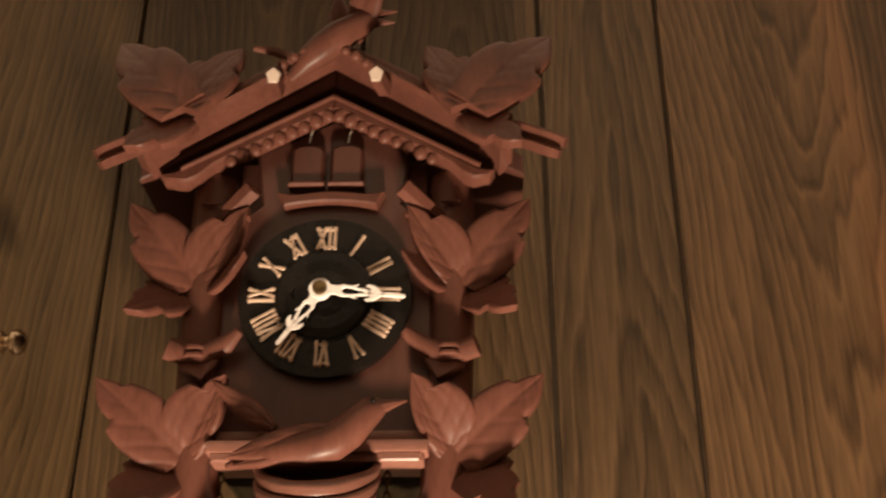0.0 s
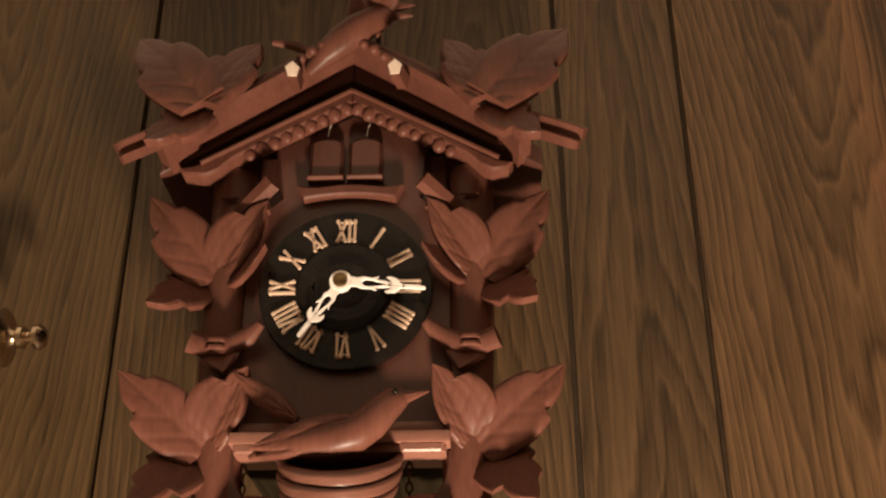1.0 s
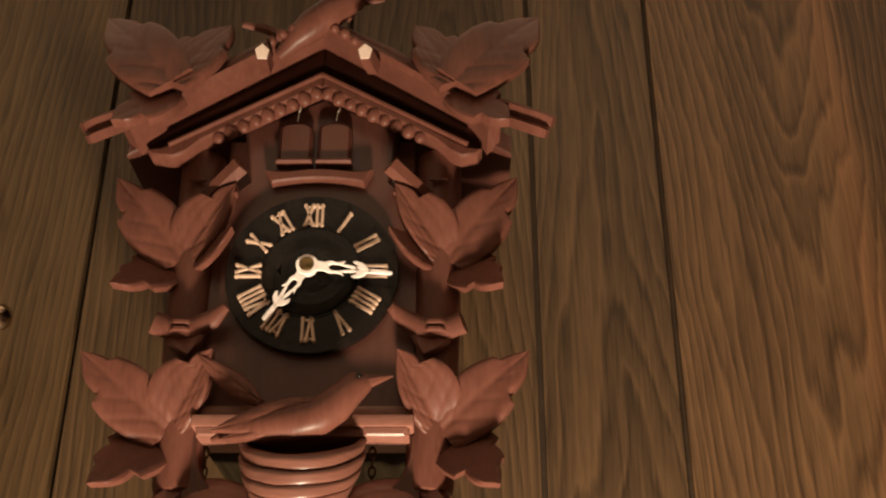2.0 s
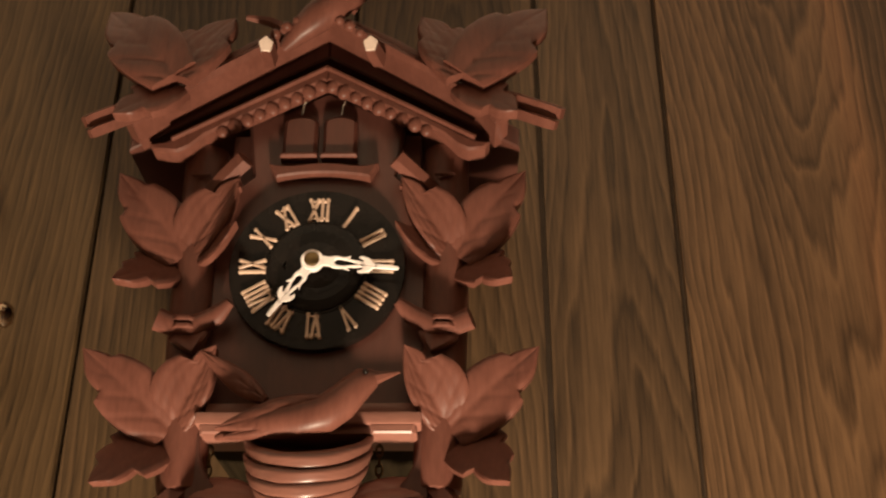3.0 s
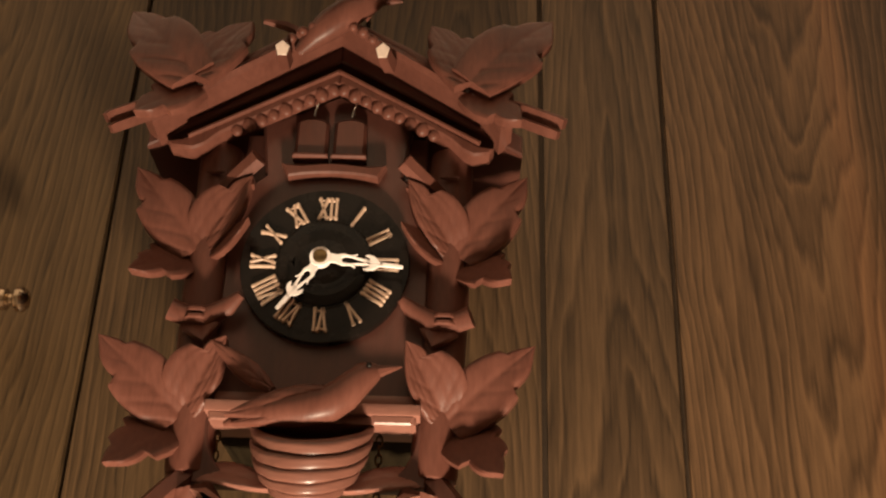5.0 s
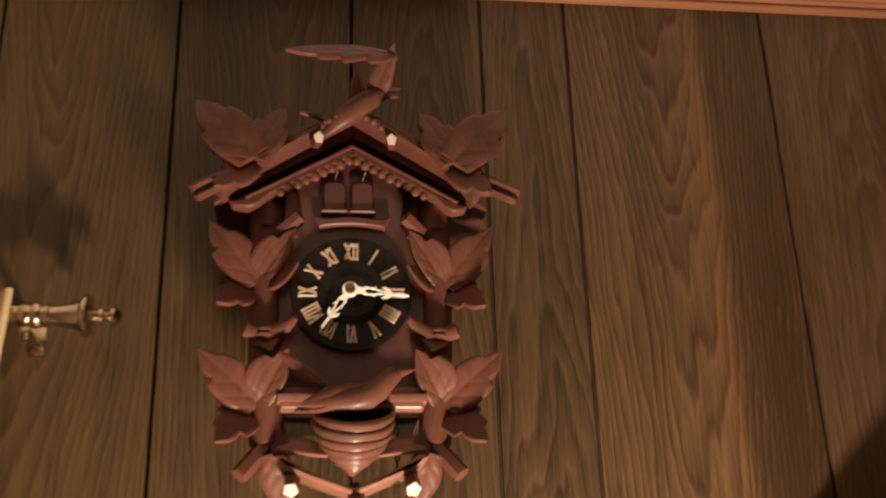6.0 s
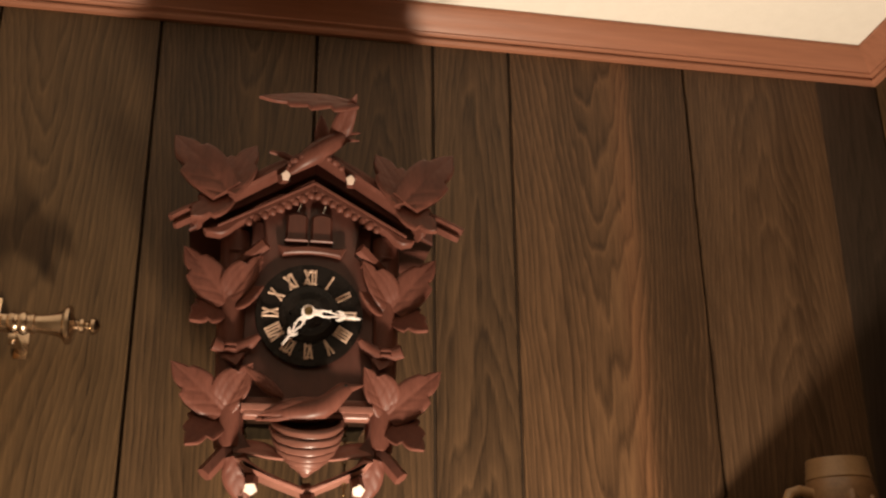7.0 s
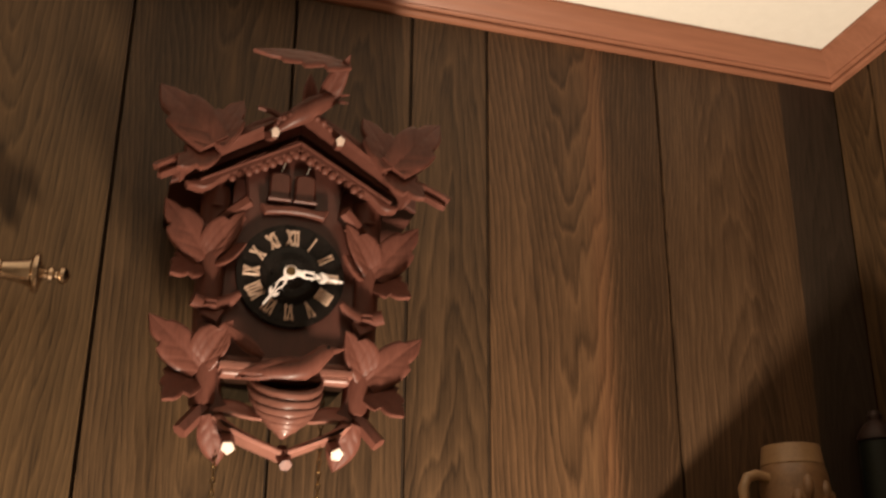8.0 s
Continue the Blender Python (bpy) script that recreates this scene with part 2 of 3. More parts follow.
def plate(bm, pts, d0, d1, chamfer=0.0012):
    """A flat board of the outline pts (u, w) from depth d0 to d1, its front edge chamfered."""
    n = len(pts)
    area = sum(pts[i][0] * pts[(i + 1) % n][1] - pts[(i + 1) % n][0] * pts[i][1] for i in range(n))
    if area < 0:
        pts = pts[::-1]
    inner = []
    for i in range(n):
        a, b, c = Vector(pts[i - 1]), Vector(pts[i]), Vector(pts[(i + 1) % n])
        e1, e2 = (b - a).normalized(), (c - b).normalized()
        n1, n2 = Vector((-e1.y, e1.x)), Vector((-e2.y, e2.x))
        m = (n1 + n2)
        m = m / max(m.length_squared / 2, 0.5)
        inner.append(b + m * chamfer)
    back = [bm.verts.new(P(u, d0, w)) for u, w in pts]
    mid = [bm.verts.new(P(u, d1 - chamfer, w)) for u, w in pts]
    front = [bm.verts.new(P(u, d1, w)) for u, w in inner]
    bm.faces.new(back)
    bm.faces.new(front)
    for lo, hi in ((back, mid), (mid, front)):
        for i in range(n):
            bm.faces.new((lo[i], lo[(i + 1) % n], hi[(i + 1) % n], hi[i]))


def sweep(bm, path, radii, sides=10, squash=1.0, cap=True):
    """A round bar through the points of path with a radius at each; squash flattens it front to back."""
    rings = []
    for i, p in enumerate(path):
        t = (path[min(i + 1, len(path) - 1)] - path[max(i - 1, 0)]).normalized()
        a = Vector((0, 1, 0)) if abs(t.y) < 0.9 else Vector((1, 0, 0))
        s1 = t.cross(a).normalized()
        s2 = t.cross(s1).normalized()
        rings.append([bm.verts.new(p + radii[i] * (math.cos(k) * s1 + squash * math.sin(k) * s2)) for k in (2 * math.pi * j / sides for j in range(sides))])
    for a, b in zip(rings, rings[1:]):
        for j in range(sides):
            bm.faces.new((a[j], a[(j + 1) % sides], b[(j + 1) % sides], b[j]))
    if cap:
        bm.faces.new(rings[0])
        bm.faces.new(rings[-1])


def lathe(bm, origin, axis, profile, sides=32):
    """A turned body: profile of (along axis, radius)."""
    axis = Vector(axis).normalized()
    sweep(bm, [Vector(origin) + axis * a for a, _ in profile], [max(r, 0.0003) for _, r in profile], sides)


def lobe(bm, base, tip, half, d0, d1, fold=0.25, thick=0.006, bend=0.0, root=0.7, blunt=2.0, wide=(1.0, 1.0), teeth=((), ()), rise=1.0, arc=0.0, lean=0.0, lines=(), rows=34, cols=14):
    """One pointed lobe of a carved leaf from base to tip (u, w): folded along its vein, tip coming forward. wide: how wide each
    margin is (right hand, left hand of the way to the tip); teeth: (where, how deep) on each margin."""
    b, t = Vector(base), Vector(tip)
    ax = t - b
    length = ax.length
    ax.normalize()
    sx = Vector((-ax.y, ax.x))
    front, back = [], []
    for i in range(rows + 1):
        s = i / rows
        if s < 0.4:
            h = half * (root + (1 - root) * math.sin(s / 0.4 * math.pi / 2))
        else:
            h = half * (1 - ((s - 0.4) / 0.6) ** blunt)
        f_row, b_row = [], []
        for j in range(cols + 1):
            v = 2 * j / cols - 1
            side = 1 if v > 0 else 0
            hh = h * wide[side]
            for at, drop in teeth[side]:
                if s > at:
                    hh *= 1 - drop * max(0.0, 1 - (s - at) / 0.25)
            hh = max(hh, 0.0004)
            c = b + ax * (s * length) + sx * (v * hh + bend * length * math.sin(math.pi * s))
            d = d0 + (d1 - d0) * s ** rise + fold * abs(v) ** 1.4 * hh * (1 - 0.5 * s) + arc * length * math.sin(math.pi * s) + lean * v * hh
            d -= 0.0008 * math.exp(-(v / 0.14) ** 2) * (1 - 0.6 * s)
            vein = (s * 4.0 - abs(v) * 1.2) % 1.0
            d -= 0.0011 * math.exp(-((vein - 0.5) / 0.09) ** 2) * (1 - s)
            d -= 0.0022 * abs(v) ** 8 + 0.001 * max(0.0, 1 - s / 0.2)
            for at in lines:   # gouged lines that run along both margins
                d -= 0.0006 * math.exp(-((abs(v) - at) / 0.05) ** 2) * math.sin(math.pi * min(1.0, s * 1.15)) ** 0.5 if 0.08 < s < 0.86 else 0.0
            f_row.append(bm.verts.new(P(c.x, d, c.y)))
            b_row.append(bm.verts.new(P(c.x, d - thick * (0.75 + 0.25 * (1 - abs(v))), c.y)))
        front.append(f_row)
        back.append(b_row)
    for i in range(rows):
        for j in range(cols):
            bm.faces.new((front[i][j], front[i][j + 1], front[i + 1][j + 1], front[i + 1][j]))
            bm.faces.new((back[i][j], back[i + 1][j], back[i + 1][j + 1], back[i][j + 1]))
        for j in (0, cols):
            bm.faces.new((front[i][j], front[i + 1][j], back[i + 1][j], back[i][j]))
    for i in (0, rows):
        for j in range(cols):
            bm.faces.new((front[i][j], front[i][j + 1], back[i][j + 1], back[i][j]))


# ---- the room ----
def quad_wall(name, x0, x1, y0, y1, z0, z1, material, label):
    bm = bmesh.new()
    box(bm, x0, x1, y0, y1, z0, z1)
    return tagged(link(name, bm, material, smooth=0), label, "wall", kind="structure")


LEFT, NEAR = -1.9, -2.3
wall_back = quad_wall("wall_back", LEFT, RIGHT + 0.1, WALL + 0.006, WALL + 0.12, 0, CEIL, M_GROOVE, "brown wood-panelled wall with dark grooves between planks")
wall_right = quad_wall("wall_right", RIGHT + 0.006, RIGHT + 0.12, NEAR, WALL + 0.006, 0, CEIL, M_GROOVE, "brown wood-panelled side wall meeting at the corner")
# unseen walls and floor close the room and act as fill reflectors
quad_wall("wall_left", LEFT - 0.1, LEFT, NEAR, WALL + 0.1, 0, CEIL, M_ROOM, "unseen far wall of the room, made pale to bounce fill light")
quad_wall("wall_near", LEFT - 0.1, RIGHT + 0.1, NEAR - 0.1, NEAR, 0, CEIL, M_ROOM, "unseen wall behind the camera, made pale to bounce fill light")
bm = bmesh.new()
box(bm, LEFT - 0.1, RIGHT + 0.1, NEAR - 0.1, WALL + 0.1, -0.1, 0)
tagged(link("floor", bm, M_FLOOR, smooth=0), "unseen tan floor of the room, lightened to bounce fill light", "floor", kind="structure")
bm = bmesh.new()
box(bm, LEFT - 0.1, RIGHT + 0.1, NEAR - 0.1, WALL + 0.1, CEIL, CEIL + 0.1)
tagged(link("ceiling", bm, M_CEIL, smooth=0), "white painted ceiling brightly lit by a warm lamp", "ceiling", kind="structure")

# crown moulding: (out from the wall, below the ceiling)
CROWN = [(0.0, 0.031), (0.006, 0.031), (0.0085, 0.028), (0.0085, 0.0255), (0.0065, 0.0243), (0.0075, 0.0225), (0.011, 0.0215), (0.0125, 0.0205), (0.0125, 0.0185),
         (0.016, 0.0162), (0.022, 0.0135), (0.029, 0.0095), (0.036, 0.0063), (0.041, 0.0043), (0.044, 0.0035), (0.045, 0.0), (0.0, 0.0)]


def crown(name, ends, label):
    bm = bmesh.new()
    rings = [[bm.verts.new(fn(d, h)) for d, h in CROWN] for fn in ends]
    n = len(CROWN)
    for i in range(n):
        bm.faces.new((rings[0][i], rings[0][(i + 1) % n], rings[1][(i + 1) % n], rings[1][i]))
    for r in rings:
        bm.faces.new(r)
    return tagged(link(name, bm, M_TRIM, smooth=25), label, "moulding", kind="structure")


crown("trim_back", (lambda d, h: (LEFT, WALL - d, CEIL - h - 0.001), lambda d, h: (RIGHT - d, WALL - d, CEIL - h - 0.001)), "reddish-brown wooden crown moulding under the white ceiling")
crown("trim_right", (lambda d, h: (RIGHT - d, WALL - d, CEIL - h - 0.001), lambda d, h: (RIGHT - d, NEAR, CEIL - h - 0.001)), "reddish-brown wooden crown moulding along the side wall")


# ---- the cuckoo clock ----
clock = tagged(new("cuckoo_clock"), "carved reddish-brown wooden cuckoo clock with leaves, birds, black dial", "clock")
clock.location = (XC, WALL, ZC - BASE)


def mirror(fn):
    for s in (-1, 1):
        fn(s)


# case: box, dark front, bottom shelf
bm = bmesh.new()
box(bm, -0.060, 0.060, -0.100, -0.001, BASE - 0.097, BASE + 0.095, 0.001)
part("case", bm, M_CASE, clock, "dark brown wooden case")
bm = bmesh.new()
plate(bm, [(-0.058, -0.094), (0.058, -0.094), (0.064, -0.06), (0.064, 0.045), (0.045, 0.062), (0.05, 0.10), (0.0, 0.125), (-0.05, 0.10), (-0.045, 0.062), (-0.064, 0.045), (-0.064, -0.06)], 0.098, 0.106, 0.002)
part("front_panel", bm, M_CASE, clock, "dark brown front panel")
bm = bmesh.new()
box(bm, -0.0615, 0.0625, -0.121, -0.004, BASE - 0.1035, BASE - 0.0965, 0.0015)
box(bm, -0.058, 0.0595, -0.114, -0.09, BASE - 0.0965, BASE - 0.089, 0.002)
box(bm, -0.0590, 0.0600, -0.1175, -0.0840, BASE - 0.1082, BASE - 0.1036, 0.0008)
part("shelf", bm, M_RAIL, clock)
bm = bmesh.new()
box(bm, -0.0605, 0.0605, -0.0835, -0.003, BASE - 0.1060, BASE - 0.1038, 0.0)
part("bottom_panel", bm, M_PLY, clock, "bare plywood underside of the case")
mirror_arch = [(0.0665, -0.1040), (0.0665, -0.1420), (0.0400, -0.1420)] + [(0.0400 + 0.0205 * math.sin(a), -0.1380 + 0.0300 * (1 - math.cos(a))) for a in (math.pi / 2 * k / 8 for k in range(9))] + [(0.0605, -0.1040)]
for s in (-1, 1):
    bm = bmesh.new()
    plate(bm, [(s * u, w) for u, w in mirror_arch], 0.092, 0.1075, 0.001)
    part("arch_bracket", bm, M_CASE, clock)
mirror(lambda s: (lambda b: (plate(b, [(s * 0.0595, -0.103), (s * 0.0575, -0.1085), (s * 0.036, -0.1085), (s * 0.034, -0.103)], 0.106, 0.120, 0.001), part("shelf_bracket", b, M_RAIL, clock)))(bmesh.new()))

# roof boards, dark-stained
mirror(lambda s: (lambda b: (plate(b, [(0, 0.1640), (s * 0.1215, 0.0893), (s * 0.1215, 0.0747), (0, 0.1450)], 0.002, 0.1165, 0.001), part("roof_board", b, M_CASE, clock, "dark-stained roof board")))(bmesh.new()))


# fascia under the roof with a beaded lower edge
def fascia(s):
    b = bmesh.new()
    end = 0.1055 - 0.0025 * s
    plate(b, [(0, 0.1330), (s * (end - 0.010), 0.0780), (s * end, 0.0765), (s * (end - 0.003), 0.0718), (s * 0.0900, 0.0705), (s * 0.0820, 0.0745), (s * 0.0740, 0.0825), (s * 0.0620, 0.0895), (0, 0.1235)], 0.108, 0.122, 0.0015)
    plate(b, [(0, 0.1335), (s * 0.0945, 0.0800), (s * 0.0935, 0.0775), (0, 0.1305)], 0.1215, 0.1245, 0.0008)
    f = part("fascia", b, M_CARVED, clock)
    for i in range(9):
        k = (i + 0.55) / 9.0
        r = 0.0053 + 0.0005 * math.sin(i * 2.1)
        u, w = s * 0.068 * k, 0.1232 - 0.0375 * k
        b = bmesh.new()
        bmesh.ops.create_icosphere(b, subdivisions=2, radius=r, matrix=Matrix.Translation(P(u, 0.1185, w)) @ Matrix.Rotation(s * 0.5, 4, "Y") @ Matrix.Diagonal((0.84, 0.74, 1.15, 1)))
        part("bead", b, M_CARVED, f)


mirror(fascia)


# crest: the carved branches that lie along the roof's front edge
def crest(s):
    b = bmesh.new()
    plate(b, [(0, 0.1572), (s * 0.0960, 0.0945), (s * (0.1095 - 0.0035 * s), 0.0775), (s * (0.1175 - 0.0035 * s), 0.0840), (s * 0.1090, 0.1010), (s * 0.080, 0.1220), (s * 0.043, 0.1460), (s * 0.030, 0.152), (s * 0.016, 0.160), (0, 0.165)], 0.112, 0.142, 0.003)
    for v in b.verts:
        if P(0, 0, 0).y - v.co.y > 0.13:
            v.co.y += 0.8 * max(0.0, v.co.z - (P(0, 0, 0.1625).z - 0.66 * abs(v.co.x - P(0, 0, 0).x)))
    part("crest", b, M_CARVED, clock)
    # thick branch on top of it, running out to a sawn end beyond the leaf
    b = bmesh.new()
    sweep(b, [P(s * u, d, w) for u, d, w in ((0.012, 0.138, 0.155), (0.045, 0.135, 0.138), (0.078, 0.134, 0.1155), (0.108, 0.134, 0.094))], [0.0045, 0.0052, 0.0052, 0.004], 10, 0.7)
    part("branch", b, M_CARVED, clock)
    b = bmesh.new()
    for off, r in ((0.0035, 0.0050), (-0.0046, 0.0040)):
        sweep(b, [P(s * u + s * off * 0.5, d, w + off + 0.002 * s) for u, d, w in ((0.085, 0.134, 0.1035), (0.113, 0.146, 0.0865), (0.1355 + 0.003 * s, 0.153, 0.0715), (0.1390 + 0.004 * s, 0.154, 0.0690))], [r * 0.92, r, r * 1.04, r * 0.9], 4, 0.95)
    part("branch_end", b, M_CARVED, clock)
    # sawn stub facing down and out
    b = bmesh.new()
    sweep(b, [P(s * 0.034, 0.138, 0.1270), P(s * 0.032, 0.158, 0.1195), P(s * 0.0313, 0.1665, 0.1172)], [0.0062, 0.0060, 0.0056], 5, 0.85)
    stub = part("stub", b, M_CARVED, clock)
    b = bmesh.new()
    sweep(b, [P(s * 0.0313, 0.1667, 0.11715), P(s * 0.0312, 0.1673, 0.1170)], [0.0055, 0.0051], 5, 0.85)
    part("sawn_face", b, M_RAW, stub, "pale sawn face")


mirror(crest)
for i in range(9):
    k = i / 8 * 2 - 1
    b = bmesh.new()
    bmesh.ops.create_icosphere(b, subdivisions=2, radius=0.0034 + 0.0004 * math.sin(3 * i), matrix=Matrix.Translation(P(-0.003 + 0.026 * k, 0.152, 0.1495 - 0.013 * k * k)))
    part("crest_bead", b, M_CARVED, clock)


# carved leaves: a joint and lobes of (tip, half width, forward reach, fold, margins, teeth), written for the side at positive u
def leaf(s, name, d0, joint, lobes):
    b = bmesh.new()
    for n, (tip, half, reach, fold, wide, teeth, bend) in enumerate(lobes):
        if s < 0:
            wide, teeth = wide[::-1], teeth[::-1]
        upper = n < 2
        lobe(b, (s * joint[0], joint[1]), (s * tip[0], tip[1]), half, d0 - (0.0015 * n if upper else 0.011), d0 + reach, fold, bend=s * bend, wide=wide, teeth=teeth,
             arc=0.06 if upper else 0.0, thick=0.009, lean=(0.0, 0.0, -0.25 * s, 0.9 * s)[n], lines=(0.42, 0.66) if n == 1 else (), cols=26 if upper else 14)
    return part(name, b, M_CARVED, clock)


LEAF_UP = [((0.1245, 0.0575), 0.0170, 0.008, 0.12, (1.15, 1.0), (((0.62, 0.35),), ((0.72, 0.3),)), 0.0),
           ((0.0490, 0.0500), 0.0150, 0.014, 0.35, (1.25, 0.75), (((0.70, 0.5),), ()), 0.0),
           ((0.1135, -0.0225), 0.0170, 0.026, 0.0, (0.85, 1.15), (((0.60, 0.42),), ((0.55, 0.25), (0.78, 0.3))), 0.03),
           ((0.0465, 0.0150), 0.0125, 0.024, 0.0, (1.1, 0.8), ((), ()), 0.05)]
LEAF_LOW = [((0.1280, -0.0600), 0.0168, 0.014, 0.10, (1.15, 1.0), (((0.60, 0.35),), ((0.75, 0.3),)), 0.0),
            ((0.0525, -0.0600), 0.0160, 0.017, 0.34, (1.35, 0.7), (((0.72, 0.5),), ()), 0.0),
            ((0.1090, -0.1400), 0.0185, 0.028, 0.0, (0.85, 1.15), (((0.58, 0.42),), ((0.52, 0.25), (0.78, 0.35))), 0.03)]
LEAF_TOP = [((0.1410, 0.1690), 0.0210, -0.028, 0.05, (1.1, 1.0), (((0.55, 0.3),), ((0.65, 0.3),)), 0.0),
            ((0.0600, 0.1650), 0.0165, -0.030, 0.05, (1.1, 0.9), (((0.60, 0.35),), ((0.6, 0.3),)), 0.0),
            ((0.1180, 0.0705), 0.0150, 0.002, 0.10, (1.0, 1.1), (((0.62, 0.4),), ((0.55, 0.35),)), 0.0)]
mirror(lambda s: leaf(s, "leaf", 0.110, (0.0805, 0.0055), LEAF_UP))
mirror(lambda s: leaf(s, "leaf", 0.110, (0.0770, -0.1030), LEAF_LOW))
mirror(lambda s: leaf(s, "leaf", 0.162, (0.0860, 0.1010), LEAF_TOP))


# log columns and their twigs
def column(s):
    b = bmesh.new()
    sweep(b, [P(s * u, 0.097, w) for u, w in ((0.0704, -0.1370), (0.0705, -0.1350), (0.0708, -0.1310), (0.0725, -0.08), (0.0750, -0.03), (0.0755, 0.03), (0.0765, 0.082))], [0.0100, 0.0134, 0.0140, 0.0142, 0.0140, 0.0140, 0.0138], 20)
    part("log_column", b, M_CARVED, clock)
    b = bmesh.new()
    lobe(b, (s * 0.0735, -0.0400), (s * 0.0675, -0.0610), 0.0120, 0.112, 0.122, 0.1, root=0.7, blunt=1.3, rows=14, cols=8)
    sweep(b, [P(s * u, d, w) for u, d, w in ((0.0480, 0.121, -0.0310), (0.0560, 0.117, -0.0375), (0.0680, 0.114, -0.0430), (0.0820, 0.114, -0.0420), (0.0905, 0.117, -0.0395))], [0.0030, 0.0062, 0.0072, 0.0068, 0.0072], 10, 0.8)
    knot = part("twig_knot", b, M_CARVED, clock)
    for k in range(2):
        b = bmesh.new()
        sweep(b, [P(s * u, d, -0.0405 - 0.0045 * k) for u, d in ((0.067, 0.117), (0.071, 0.1205), (0.077, 0.1205), (0.081, 0.117))], [0.0012, 0.0016, 0.0016, 0.0012], 6)
        part("binding", b, M_CARVED, knot)
    b = bmesh.new()
    sweep(b, [P(s * u, d, w) for u, d, w in ((0.072, 0.106, 0.046), (0.059, 0.118, 0.053), (0.046, 0.126, 0.062))], [0.006, 0.0062, 0.0066], 6)
    lobe(b, (s * 0.0650, 0.0500), (s * 0.0480, 0.0440), 0.0065, 0.114, 0.124, 0.2, rows=10, cols=6)
    part("twig", b, M_CARVED, clock)
    b = bmesh.new()
    sweep(b, [P(s * u, 0.1135, 0.0585) for u in (0.069, 0.074, 0.081)], [0.001, 0.0018, 0.001], 6)
    part("knot_ring", b, M_CARVED, clock)


mirror(column)


# cuckoo doors, their wires and the arched ledge below
def door(s):
    c = 0.0125 * s - 0.0035
    b = bmesh.new()
    arch = [(c - 0.0108, 0.0725), (c + 0.0108, 0.0725), (c + 0.0108, 0.098)] + [(c + 0.0108 * math.cos(a), 0.098 + 0.005 * math.sin(a)) for a in (math.pi * k / 8 for k in range(1, 8))] + [(c - 0.0108, 0.098)]
    plate(b, arch, 0.105, 0.112, 0.0022)
    d = part("cuckoo_door", b, M_DOOR, clock)
    b = bmesh.new()
    plate(b, [(c - 0.0115, 0.0712), (c + 0.0115, 0.0712), (c + 0.0115, 0.0742), (c - 0.0115, 0.0742)], 0.105, 0.1145, 0.001)
    part("door_rail", b, M_CARVED, d)
    b = bmesh.new()
    sweep(b, [P(c + 0.0005, 0.112, 0.1035), P(c + 0.0018, 0.116, 0.107), P(c + 0.0034, 0.116, 0.112)], [0.0006] * 3, 6)
    part("wire", b, M_WIRE, d, "thin bright steel wire")


mirror(door)
b = bmesh.new()
top = [(-0.034 + 0.068 * k / 16, 0.0655 + 0.0015 * math.cos(math.pi * (k / 8 - 1)) + 0.006 * max(0, abs(k / 8 - 1) - 0.6)) for k in range(17)]
low = [(-0.029 + 0.058 * k / 16, 0.0595 - 0.003 * abs(k / 8 - 1) ** 2) for k in range(17)]
plate(b, low + top[::-1], 0.104, 0.114, 0.0012)
part("arched_ledge", b, M_CARVED, clock)

# dial, numerals and fretted pointers
DU, DW = -0.0006, -0.0050
b = bmesh.new()
lathe(b, P(DU, 0.104, DW), (0, -1, 0), [(0, 0.0515), (0.006, 0.0525), (0.0085, 0.0520), (0.0095, 0.0495), (0.0085, 0.0475), (0.0085, 0.0310), (0.0095, 0.0300), (0.0095, 0.0)], 64)
dial = part("dial", b, M_BLACK, clock, "black lacquered dial")
b = bmesh.new()
lathe(b, P(DU, 0.1125, DW), (0, -1, 0), [(0, 0.0295), (0.002, 0.0288), (0.003, 0.0265), (0.0022, 0.0245), (0.003, 0.0225), (0.0034, 0.0180), (0.0028, 0.0165), (0.0036, 0.0145), (0.0040, 0.0)], 48)
part("dial_boss", b, M_BLACK, dial)


def stroke(bm, a, c, half, d0, d1):
    a, c = Vector(a), Vector(c)
    t = (c - a).normalized() * half
    n = Vector((-t.y, t.x))
    plate(bm, [tuple(a - n), tuple(c - n), tuple(c + n), tuple(a + n)], d0, d1, 0.0003)


